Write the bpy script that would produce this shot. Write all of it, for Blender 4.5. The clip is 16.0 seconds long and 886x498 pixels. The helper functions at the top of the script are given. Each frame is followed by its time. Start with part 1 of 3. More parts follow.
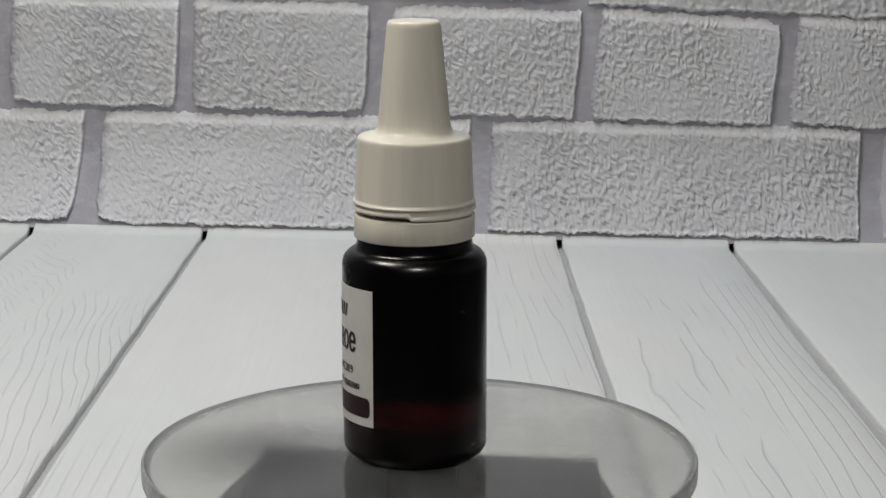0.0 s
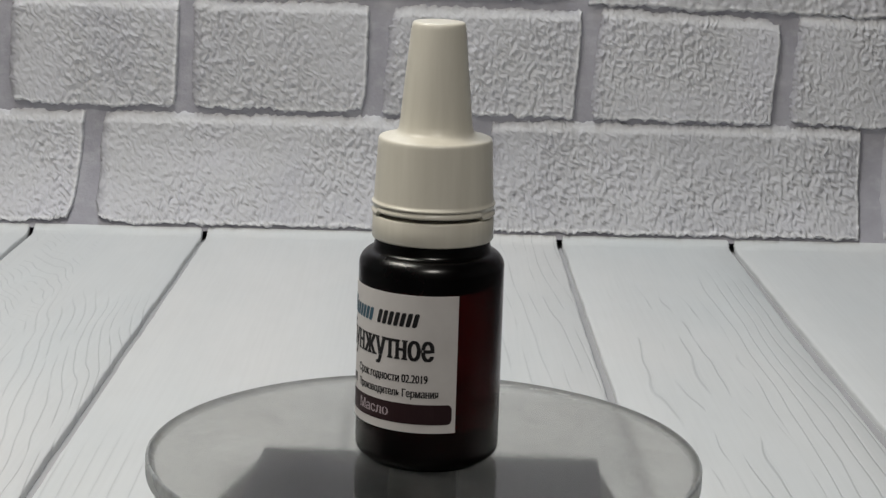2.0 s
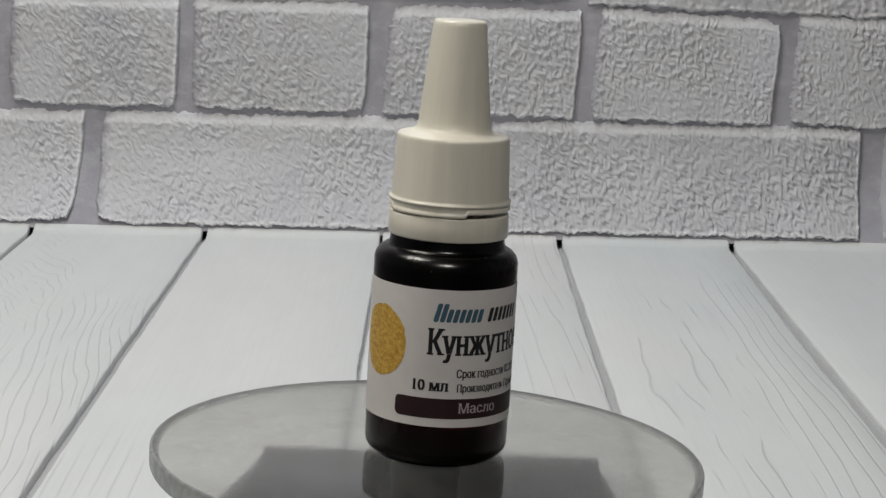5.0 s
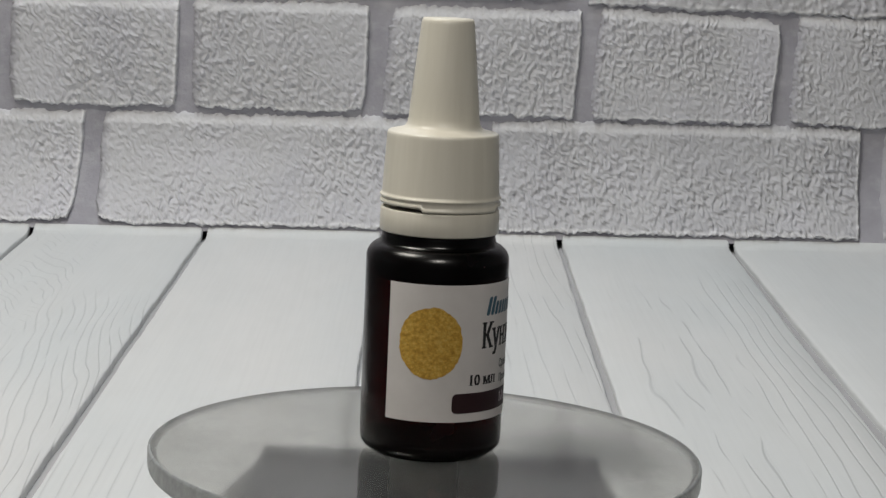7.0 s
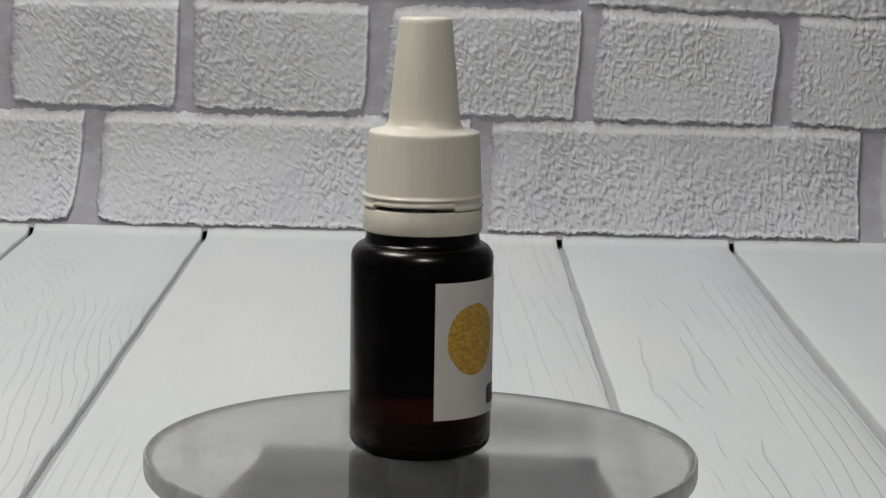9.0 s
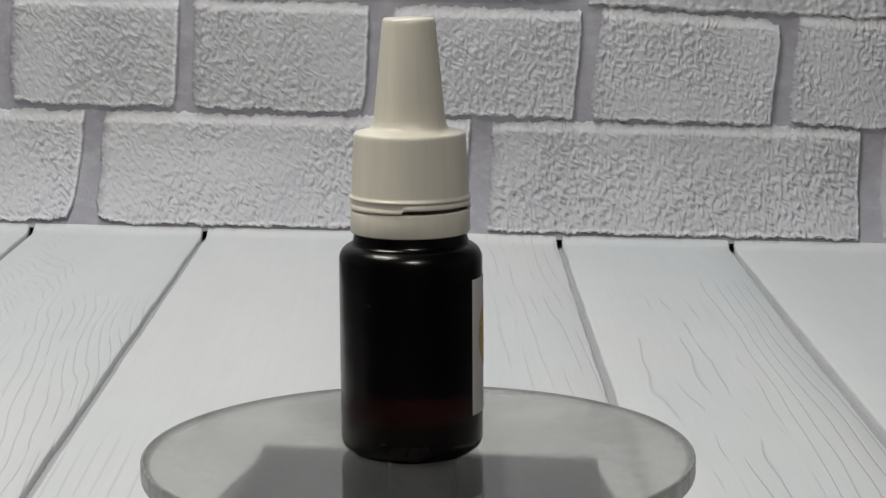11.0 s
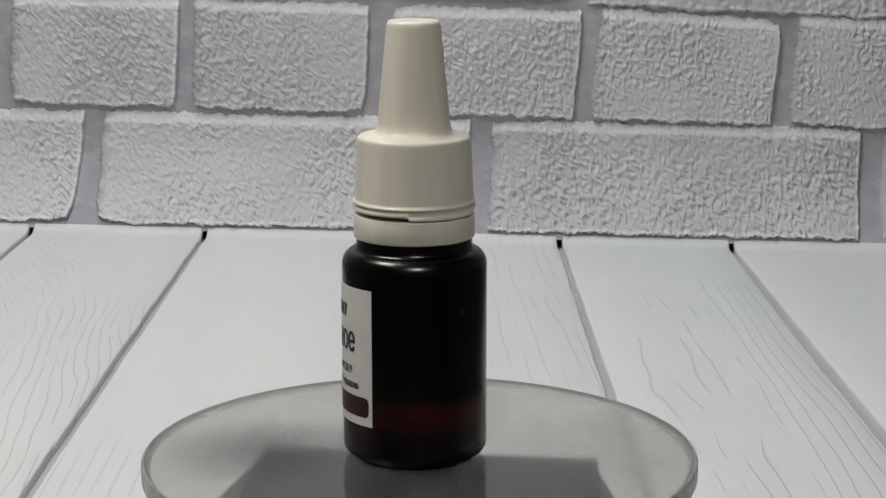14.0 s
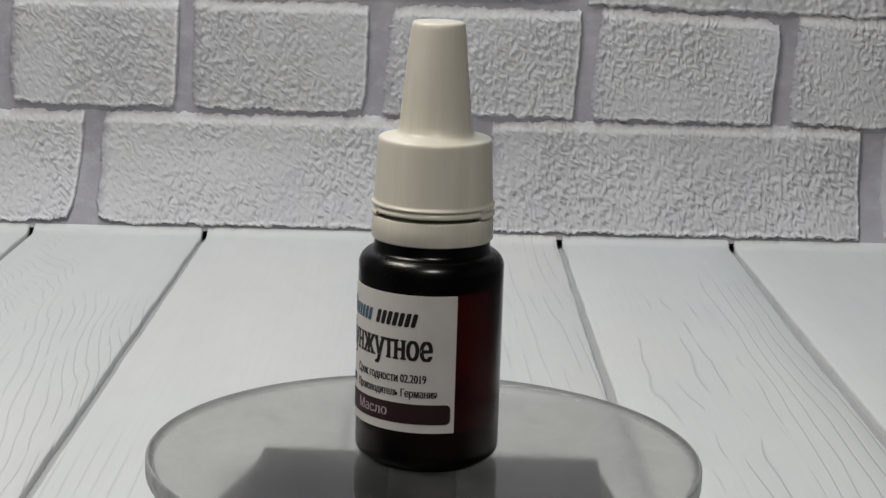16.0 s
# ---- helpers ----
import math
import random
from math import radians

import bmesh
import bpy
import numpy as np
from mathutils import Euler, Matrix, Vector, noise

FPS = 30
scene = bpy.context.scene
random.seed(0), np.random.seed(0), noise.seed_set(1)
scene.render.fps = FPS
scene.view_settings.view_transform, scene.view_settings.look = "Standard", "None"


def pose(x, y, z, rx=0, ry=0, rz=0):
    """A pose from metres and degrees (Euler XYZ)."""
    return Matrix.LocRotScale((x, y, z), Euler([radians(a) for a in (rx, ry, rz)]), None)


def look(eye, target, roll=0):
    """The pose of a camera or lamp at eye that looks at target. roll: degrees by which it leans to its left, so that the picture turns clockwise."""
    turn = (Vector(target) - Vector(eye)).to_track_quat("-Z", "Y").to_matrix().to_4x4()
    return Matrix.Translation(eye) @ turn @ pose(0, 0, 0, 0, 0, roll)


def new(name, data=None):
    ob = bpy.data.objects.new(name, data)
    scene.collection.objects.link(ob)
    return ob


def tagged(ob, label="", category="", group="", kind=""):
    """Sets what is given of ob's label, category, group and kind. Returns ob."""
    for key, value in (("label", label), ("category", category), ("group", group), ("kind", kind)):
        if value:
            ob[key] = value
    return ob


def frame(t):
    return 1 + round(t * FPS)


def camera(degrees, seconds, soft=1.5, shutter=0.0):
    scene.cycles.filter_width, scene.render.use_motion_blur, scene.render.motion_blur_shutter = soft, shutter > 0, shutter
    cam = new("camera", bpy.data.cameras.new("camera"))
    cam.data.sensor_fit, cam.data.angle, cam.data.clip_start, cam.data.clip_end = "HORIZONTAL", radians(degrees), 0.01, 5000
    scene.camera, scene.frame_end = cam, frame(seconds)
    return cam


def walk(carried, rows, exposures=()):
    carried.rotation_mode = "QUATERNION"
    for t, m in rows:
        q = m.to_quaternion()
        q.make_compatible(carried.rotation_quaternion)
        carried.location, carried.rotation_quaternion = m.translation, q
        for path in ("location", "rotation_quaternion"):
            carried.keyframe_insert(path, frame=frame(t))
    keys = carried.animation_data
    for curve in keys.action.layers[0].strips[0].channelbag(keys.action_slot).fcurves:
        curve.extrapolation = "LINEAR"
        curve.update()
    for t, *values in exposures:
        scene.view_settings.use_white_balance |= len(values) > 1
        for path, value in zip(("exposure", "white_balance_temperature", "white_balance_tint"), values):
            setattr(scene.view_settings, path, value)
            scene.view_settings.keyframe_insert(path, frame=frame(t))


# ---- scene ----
# The turning platter: angle, lean and offset
TURN, LEAN, PLATTER = 14.032, 2.006, 0.070


def spin(t):
    """Angle of the platter about its spindle, in degrees."""
    a = 2 * math.pi * t / TURN
    return 360 * t / TURN + 1.87 * math.sin(a) - 4.36 * (math.cos(a) - 1) + 0.59 * math.sin(2 * a) - 0.62 * (math.cos(2 * a) - 1)


def platter_pose(t, off, phase):
    """Pose of something on the leaning platter, off metres from the spindle; it stands furthest right when the angle is phase."""
    a, b = radians(spin(t) - 134.8), radians(spin(t) - phase)
    n = Vector((radians(LEAN) * math.cos(a), radians(LEAN) * math.sin(a) - radians(0.614), 1)).normalized()
    ex = Vector((0, 1, 0)).cross(n).normalized()
    ey = n.cross(ex)
    c = Vector((0.0003, 0, PLATTER)) + off * (math.cos(b) * ex + math.sin(b) * ey)
    m = Matrix((ex, ey, n)).transposed().to_4x4()
    return Matrix.Translation(c) @ m @ pose(0, 0, 0, 0, 0, spin(t))


# Camera, on a stand
EYE = Vector((0.000739, -0.346282, 0.1667))
P, Y = radians(9.956), radians(0.369)
WAY = Vector((math.sin(Y) * math.cos(P), math.cos(Y) * math.cos(P), -math.sin(P)))
cam = camera(24.67, 16.0, soft=1.4)
STAND = look(EYE, EYE + WAY, 1.41)
walk(cam, [(0, STAND), (16.0, STAND)])

# Light: two soft lamps over the platter and an added front fill, in a dim room
world = bpy.data.worlds.new("room_dark")
world.use_nodes = True
world.node_tree.nodes["Background"].inputs[0].default_value = (0.5, 0.55, 0.6, 1)
world.node_tree.nodes["Background"].inputs[1].default_value = 0.02
scene.world = world


def lamp(name, eye, target, sx, sy, watts, colour):
    data = bpy.data.lights.new(name, "AREA")
    data.shape, data.size, data.size_y, data.energy, data.color = "RECTANGLE", sx, sy, watts, colour
    ob = new(name, data)
    ob.matrix_world = look(eye, target)
    return ob


LAMPS = [
    ((-0.40, -0.01, 0.86), (-0.07, 0.20, 0.0), 0.34, 0.20, 4.65, (1.0, 0.955, 0.87)),
    ((-0.10, 0.45, 0.90), (-0.07, 0.46, 0.0), 0.34, 0.20, 3.0, (0.90, 0.95, 1.0)),
    # front fill for cap and label, with a second shoulder highlight
    ((0.03, -0.58, 0.66), (0.0, 0.05, 0.10), 0.16, 0.10, 1.85, (1.0, 0.95, 0.88)),
]
for eye, target, sx, sy, watts, colour in LAMPS:
    lamp("lamp_light", eye, target, sx, sy, watts, colour)
scene.view_settings.exposure = 0.0


# ---- materials ----
def node(nt, kind, **values):
    n = nt.nodes.new(kind)
    for key, value in values.items():
        if key in n.inputs:
            n.inputs[key].default_value = value
    return n


def material(name, colour, rough=0.5, metal=0.0, ior=1.5):
    m = bpy.data.materials.new(name)
    m.use_nodes = True
    b = m.node_tree.nodes["Principled BSDF"]
    b.inputs["Base Color"].default_value = (*colour, 1)
    b.inputs["Roughness"].default_value = rough
    b.inputs["Metallic"].default_value = metal
    b.inputs["IOR"].default_value = ior
    return m, m.node_tree, b


def coords(nt, scale=(1, 1, 1), shift=False):
    """Object coordinates, stretched; shifted by a chance amount for each piece."""
    tc = node(nt, "ShaderNodeTexCoord")
    mp = node(nt, "ShaderNodeMapping")
    mp.inputs["Scale"].default_value = scale
    nt.links.new(tc.outputs["Object"], mp.inputs["Vector"])
    if shift:
        info = node(nt, "ShaderNodeObjectInfo")
        mul = node(nt, "ShaderNodeMath")
        mul.operation = "MULTIPLY"
        mul.inputs[1].default_value = 37.0
        nt.links.new(info.outputs["Random"], mul.inputs[0])
        nt.links.new(mul.outputs[0], mp.inputs["Location"])
    return mp.outputs["Vector"]


def noise_tex(nt, vec, scale, detail=4.0, rough=0.55, distort=0.0):
    n = node(nt, "ShaderNodeTexNoise", Scale=scale, Detail=detail, Roughness=rough, Distortion=distort)
    nt.links.new(vec, n.inputs["Vector"])
    return n.outputs["Fac"]


def ramp(nt, fac, stops):
    r = node(nt, "ShaderNodeValToRGB")
    els = r.color_ramp.elements
    while len(els) < len(stops):
        els.new(0.5)
    for e, (p, c) in zip(els, stops):
        e.position = p
        e.color = (*c, 1) if len(c) == 3 else c
    nt.links.new(fac, r.inputs[0])
    return r.outputs[0]


def mix(nt, a, b, fac, mode="MIX"):
    m = node(nt, "ShaderNodeMix")
    m.data_type, m.blend_type = "RGBA", mode
    for value, sock in ((fac, m.inputs[0]), (a, m.inputs[6]), (b, m.inputs[7])):
        if isinstance(value, (int, float)):
            sock.default_value = value
        elif isinstance(value, tuple):
            sock.default_value = (*value, 1)
        else:
            nt.links.new(value, sock)
    return m.outputs[2]


def bump(nt, bsdf, height, strength, distance):
    b = node(nt, "ShaderNodeBump", Strength=strength, Distance=distance)
    nt.links.new(height, b.inputs["Height"])
    nt.links.new(b.outputs[0], bsdf.inputs["Normal"])


def grey(x):
    return (x, x, x)


def attribute(nt, name):
    a = node(nt, "ShaderNodeAttribute")
    a.attribute_name = name
    return a.outputs["Fac"]


def brick_paint():
    m, nt, b = material("printed_white_brick", (0.62, 0.62, 0.63), 0.75)
    v = coords(nt, (1, 1, 1), True)
    big = noise_tex(nt, v, 16, 3)
    fine = noise_tex(nt, v, 420, 4, 0.6, 0.6)
    base = ramp(nt, big, [(0.3, (0.500, 0.500, 0.536)), (0.5, (0.550, 0.550, 0.570)), (0.7, (0.582, 0.580, 0.618))])
    # pits: small darker spots scattered over the face
    pits = ramp(nt, noise_tex(nt, v, 380, 3, 0.6), [(0.27, grey(0.62)), (0.36, grey(1.0))])
    col = mix(nt, base, pits, 0.7, "MULTIPLY")
    info = node(nt, "ShaderNodeObjectInfo")
    col = mix(nt, col, ramp(nt, info.outputs["Random"], [(0.0, grey(0.93)), (1.0, grey(1.03))]), 1.0, "MULTIPLY")
    # printed light put into the colour: left end shaded, arrises lit
    col = mix(nt, col, (0.36, 0.355, 0.385), attribute(nt, "smear_shade"))
    col = mix(nt, col, (0.76, 0.76, 0.77), attribute(nt, "lit_edge"))
    nt.links.new(col, b.inputs["Base Color"])
    turn = node(nt, "ShaderNodeMapping")
    turn.inputs["Rotation"].default_value = (0, radians(35), 0)
    nt.links.new(v, turn.inputs["Vector"])
    draw = node(nt, "ShaderNodeMapping")
    draw.inputs["Scale"].default_value = (1.0, 1.0, 0.5)
    nt.links.new(turn.outputs["Vector"], draw.inputs["Vector"])
    worm = noise_tex(nt, draw.outputs["Vector"], 520, 1.0, 0.5, 0.3)
    calm = ramp(nt, noise_tex(nt, v, 30, 3), [(0.36, grey(0.35)), (0.56, grey(1.0))])
    worm = mix(nt, grey(0.5), ramp(nt, worm, [(0.25, grey(0.0)), (0.75, grey(1.0))]), calm)
    bump(nt, b, mix(nt, worm, fine, 0.2), 0.8, 0.0005)
    return m


def mortar_paint():
    m, nt, b = material("grey_mortar", (0.3, 0.295, 0.32), 0.85)
    v = coords(nt)
    n = noise_tex(nt, v, 60, 5)
    base = ramp(nt, n, [(0.3, (0.315, 0.31, 0.345)), (0.7, (0.39, 0.383, 0.42))])
    smear_shade = ramp(nt, noise_tex(nt, coords(nt, (0.6, 1, 1)), 180, 3, 0.5), [(0.5, grey(0)), (0.75, grey(0.4))])
    nt.links.new(mix(nt, base, (0.55, 0.55, 0.57), smear_shade), b.inputs["Base Color"])
    bump(nt, b, noise_tex(nt, v, 500, 4), 0.5, 0.0008)
    return m


def calc(nt, op, a, b=0.0, c=0.0):
    n = node(nt, "ShaderNodeMath")
    n.operation = op
    for value, sock in zip((a, b, c), n.inputs):
        if isinstance(value, (int, float)):
            sock.default_value = value
        else:
            nt.links.new(value, sock)
    return n.outputs[0]


def step(nt, value, lo, hi):
    """Soft step: 0 where value is lo, 1 where it is hi."""
    n = node(nt, "ShaderNodeMapRange")
    n.interpolation_type = "SMOOTHSTEP"
    n.inputs["From Min"].default_value, n.inputs["From Max"].default_value = min(lo, hi), max(lo, hi)
    n.inputs["To Min"].default_value, n.inputs["To Max"].default_value = (0.0, 1.0) if lo < hi else (1.0, 0.0)
    nt.links.new(value, n.inputs["Value"])
    return n.outputs["Result"]


def plank_paint(name, grain):
    """White board as printed on the backdrop. grain: bands of growth lines, each (lines a metre, sway, stretch, slant,
    x0, x1, y0, y1, depth, broken).
    """
    m, nt, b = material(name, (0.7, 0.7, 0.69), 0.5)
    soft = noise_tex(nt, coords(nt, (1, 0.3, 1), True), 12, 3)
    base = ramp(nt, soft, [(0.3, (0.640, 0.668, 0.674)), (0.7, (0.698, 0.702, 0.696))])
    fibre = noise_tex(nt, coords(nt, (1, 0.02, 1), True), 700, 3)
    base = mix(nt, base, ramp(nt, fibre, [(0.35, grey(0.965)), (0.6, grey(1))]), 0.7, "MULTIPLY")
    mottle = noise_tex(nt, coords(nt, (1, 0.4, 1), True), 70, 4)
    base = mix(nt, base, ramp(nt, mottle, [(0.3, grey(0.97)), (0.7, grey(1))]), 1.0, "MULTIPLY")
    sep = node(nt, "ShaderNodeSeparateXYZ")
    nt.links.new(coords(nt), sep.inputs[0])
    x, y = sep.outputs[0], sep.outputs[1]
    wander = noise_tex(nt, coords(nt, (1, 0.35, 1), True), 45, 2)
    x_w = calc(nt, "MULTIPLY_ADD", wander, 0.012, calc(nt, "ADD", x, -0.006))
    y_w = calc(nt, "MULTIPLY_ADD", wander, 0.12, calc(nt, "ADD", y, -0.06))
    relief = None
    for lines, sway, stretch, slant, x0, x1, y0, y1, depth, broken in grain:
        drift = noise_tex(nt, coords(nt, (1, stretch, 1)), 34, 2, 0.45)
        phase = calc(nt, "MULTIPLY_ADD", calc(nt, "MULTIPLY_ADD", y, slant, x), lines, calc(nt, "MULTIPLY", drift, sway))
        saw = calc(nt, "FRACT", phase)
        line = ramp(nt, saw, [(0.0, grey(0)), (0.40, grey(0)), (0.49, grey(1)), (0.55, grey(0.3)), (0.66, grey(0)), (1.0, grey(0))])
        inside = calc(nt, "MULTIPLY", step(nt, x_w, x0 - 0.003, x0 + 0.002), step(nt, x_w, x1 + 0.003, x1 - 0.002))
        inside = calc(nt, "MULTIPLY", inside, calc(nt, "MULTIPLY", step(nt, y_w, y0 - 0.03, y0 + 0.03), step(nt, y_w, y1 + 0.03, y1 - 0.03)))
        gaps = step(nt, noise_tex(nt, coords(nt, (1.6, 0.16, 1), True), 90, 1), broken - 0.09, broken + 0.05)
        inside = calc(nt, "MULTIPLY", calc(nt, "MULTIPLY", inside, gaps), depth)
        cut_in = calc(nt, "MULTIPLY", line, inside)
        relief = cut_in if relief is None else calc(nt, "MAXIMUM", relief, cut_in)
    if relief is not None:
        base = mix(nt, base, (0.40, 0.42, 0.43), relief)
        bump(nt, b, calc(nt, "SUBTRACT", 1.0, relief), 0.6, 0.0008)
    nt.links.new(base, b.inputs["Base Color"])
    return m


def acrylic(name, rough, haze, dust):
    """Clear plastic under a film of dust, smudges and fine scratches."""
    m, nt, b = material(name, (0.84, 0.835, 0.79), 0.1, 0.0, 1.49)
    b.inputs["Transmission Weight"].default_value = 1.0
    b.inputs["Specular IOR Level"].default_value = 0.38
    v = coords(nt)
    big = noise_tex(nt, v, 34, 5, 0.62, 0.9)
    small = noise_tex(nt, v, 420, 5, 0.65)
    scr = noise_tex(nt, coords(nt, (1, 0.06, 1)), 260, 4, 0.6)
    nt.links.new(ramp(nt, big, [(0.38, grey(rough[0])), (0.66, grey(rough[1]))]), b.inputs["Roughness"])
    film = node(nt, "ShaderNodeBsdfDiffuse")
    # one broad dark smudge, worn unevenly
    gap = node(nt, "ShaderNodeVectorMath")
    gap.operation = "DISTANCE"
    gap.inputs[1].default_value = (-0.027, 0.002, 0)
    nt.links.new(v, gap.inputs[0])
    reach = node(nt, "ShaderNodeMath")
    reach.operation = "MULTIPLY_ADD"
    reach.inputs[1].default_value = 0.014
    nt.links.new(big, reach.inputs[0])
    nt.links.new(gap.outputs["Value"], reach.inputs[2])
    smudge = ramp(nt, reach.outputs[0], [(0.013, grey(0.40)), (0.029, grey(1.0))])
    nt.links.new(mix(nt, (0.84, 0.835, 0.79), smudge, 1.0, "MULTIPLY"), b.inputs["Base Color"])
    nt.links.new(mix(nt, ramp(nt, small, [(0.3, (0.8 * dust, 0.85 * dust, 0.88 * dust)), (0.7, (0.95 * dust, dust, 1.03 * dust))]), smudge, 0.8, "MULTIPLY"), film.inputs["Color"])
    blend = node(nt, "ShaderNodeMixShader")
    veil = ramp(nt, mix(nt, mix(nt, big, scr, 0.4), small, 0.45), [(0.42, grey(haze[0])), (0.60, grey(haze[1]))])
    scuff = ramp(nt, mix(nt, noise_tex(nt, coords(nt, (1, 0.45, 1)), 90, 3, 0.6), small, 0.35), [(0.60, grey(0)), (0.70, grey(0.3))])
    nt.links.new(mix(nt, veil, scuff, 1.0, "LIGHTEN"), blend.inputs[0])
    nt.links.new(b.outputs[0], blend.inputs[1])
    glow_through = node(nt, "ShaderNodeBsdfTranslucent", Color=(0.62, 0.62, 0.59, 1))
    frost = node(nt, "ShaderNodeMixShader", Fac=0.4)
    nt.links.new(film.outputs[0], frost.inputs[1])
    nt.links.new(glow_through.outputs[0], frost.inputs[2])
    nt.links.new(frost.outputs[0], blend.inputs[2])
    nt.links.new(blend.outputs[0], nt.nodes["Material Output"].inputs["Surface"])
    return m


def amber_plastic():
    m, nt, b = material("dark_amber_plastic", (0.020, 0.0010, 0.0010), 0.10, 0.0, 1.46)
    b.inputs["Specular IOR Level"].default_value = 0.33
    b.inputs["Transmission Weight"].default_value = 1.0
    v = coords(nt)
    nt.links.new(ramp(nt, noise_tex(nt, v, 120, 3), [(0.3, grey(0.20)), (0.7, grey(0.28))]), b.inputs["Roughness"])
    bump(nt, b, noise_tex(nt, v, 90, 2), 0.12, 0.001)
    return m


def cap_plastic():
    m, nt, b = material("white_plastic", (0.74, 0.72, 0.66), 0.34)
    v = coords(nt, (1, 1, 0.08))
    n = noise_tex(nt, v, 420, 3)
    nt.links.new(ramp(nt, n, [(0.3, (0.73, 0.70, 0.605)), (0.7, (0.80, 0.77, 0.675))]), b.inputs["Base Color"])
    bump(nt, b, n, 0.25, 0.0004)
    return m


def paper():
    m, nt, b = material("label_paper", (0.72, 0.71, 0.70), 0.5)
    v = coords(nt)
    nt.links.new(ramp(nt, noise_tex(nt, v, 200, 3), [(0.3, (0.69, 0.665, 0.65)), (0.7, (0.75, 0.725, 0.71))]), b.inputs["Base Color"])
    return m


def seeds_print():
    m, nt, b = material("printed_sesame", (0.6, 0.36, 0.05), 0.5)
    v = coords(nt, (1, 1, 1.15))
    vo = node(nt, "ShaderNodeTexVoronoi", Scale=1900.0)
    nt.links.new(v, vo.inputs["Vector"])
    base = ramp(nt, noise_tex(nt, v, 1300, 4, 0.7), [(0.3, (0.40, 0.21, 0.03)), (0.5, (0.62, 0.37, 0.06)), (0.7, (0.78, 0.54, 0.14))])
    nt.links.new(mix(nt, base, ramp(nt, vo.outputs["Distance"], [(0.2, grey(1.1)), (0.9, grey(0.55))]), 0.35, "MULTIPLY"), b.inputs["Base Color"])
    return m


def plaster(name, c, rough=0.85):
    m, nt, b = material(name, c, rough)
    v = coords(nt)
    nt.links.new(ramp(nt, noise_tex(nt, v, 5, 5), [(0.3, tuple(0.85 * x for x in c)), (0.7, c)]), b.inputs["Base Color"])
    bump(nt, b, noise_tex(nt, v, 120, 4), 0.2, 0.001)
    return m


BRICK, MORTAR = brick_paint(), mortar_paint()
BOARD_PLAIN = plank_paint("white_board_plain", [(210, 1.8, 0.10, 0.02, -0.05, -0.012, -0.1, 0.24, 0.3, 0.42)])
BOARD_FLAME = plank_paint("white_board_flamed", [(250, 6.0, 0.16, 0.10, -0.004, 0.05, -0.1, 0.46, 0.36, 0.42), (210, 8.0, 0.3, 0.4, -0.05, -0.005, 0.40, 0.60, 0.36, 0.46), (280, 3.0, 0.09, 0.03, -0.05, 0.0, -0.1, 0.33, 0.32, 0.42)])
BOARD_LINED = plank_paint("white_board_lined", [(205, 2.6, 0.16, 0.0, 0.012, 0.05, -0.1, 0.53, 0.36, 0.26), (130, 3.4, 0.22, 0.02, -0.028, 0.008, -0.1, 0.50, 0.42, 0.54)])
BOARD_FINE = plank_paint("white_board_fine", [(180, 3.2, 0.12, 0.03, 0.008, 0.04, 0.30, 0.66, 0.28, 0.46), (110, 3.0, 0.12, 0.0, -0.04, 0.0, 0.45, 0.6, 0.2, 0.5)])
DISC, RIM = acrylic("hazy_acrylic", (0.045, 0.085), (0.05, 0.15), 0.37), acrylic("frosted_acrylic", (0.15, 0.3), (0.5, 0.7), 0.62)
AMBER, CAP, PAPER, SEEDS = amber_plastic(), cap_plastic(), paper(), seeds_print()
GAP = plaster("grey_groove", (0.40, 0.40, 0.41))
DIM = plaster("dim_room", (0.21, 0.215, 0.225))
TABLE = plaster("dark_table", (0.035, 0.034, 0.036), 0.5)
DARK = plaster("dark_grey_plastic", (0.013, 0.014, 0.018), 0.6)
SKIRT = plaster("lit_grey_plastic", (0.17, 0.17, 0.17), 0.6)
INK, MAROON, BLUE, PALE = (material(n, c, 0.5)[0] for n, c in (
    ("black_ink", (0.012, 0.011, 0.013)), ("maroon_ink", (0.028, 0.010, 0.013)), ("blue_ink", (0.055, 0.125, 0.175)), ("pale_ink", (0.50, 0.42, 0.45))))
BASE = material("grey_plastic", (0.35, 0.35, 0.36), 0.45)[0]
LAMPWHITE = material("white_lacquer", (0.7, 0.7, 0.7), 0.4)[0]


# ---- mesh helpers ----
def part(name, bm, mat, parent=None, label="", smooth=True, turned=False):
    me = bpy.data.meshes.new(name)
    if not turned:
        bmesh.ops.recalc_face_normals(bm, faces=bm.faces)
    bm.to_mesh(me)
    bm.free()
    for p in me.polygons:
        p.use_smooth = smooth
    me.materials.append(mat)
    ob = new(name, me)
    ob.parent = parent
    return tagged(ob, label)


def box(sx, sy, sz, at=(0, 0, 0), bevel=0.0):
    bm = bmesh.new()
    bmesh.ops.create_cube(bm, size=1, matrix=Matrix.Translation(at) @ Matrix.Diagonal((sx, sy, sz, 1)))
    if bevel:
        bmesh.ops.bevel(bm, geom=bm.edges[:], offset=bevel, segments=2, affect="EDGES", profile=0.6)
    return bm


def lathe(profile, seg=96, closed_top=True, closed_bottom=True):
    """Turned body from (radius, height) pairs, bottom to top."""
    bm = bmesh.new()
    rings = []
    for r, z in profile:
        rings.append([bm.verts.new((r * math.cos(2 * math.pi * i / seg), r * math.sin(2 * math.pi * i / seg), z)) for i in range(seg)])
    for a, b in zip(rings, rings[1:]):
        for i in range(seg):
            bm.faces.new((a[i], a[(i + 1) % seg], b[(i + 1) % seg], b[i]))
    if closed_bottom:
        bm.faces.new(rings[0][::-1])
    if closed_top:
        bm.faces.new(rings[-1])
    return bm


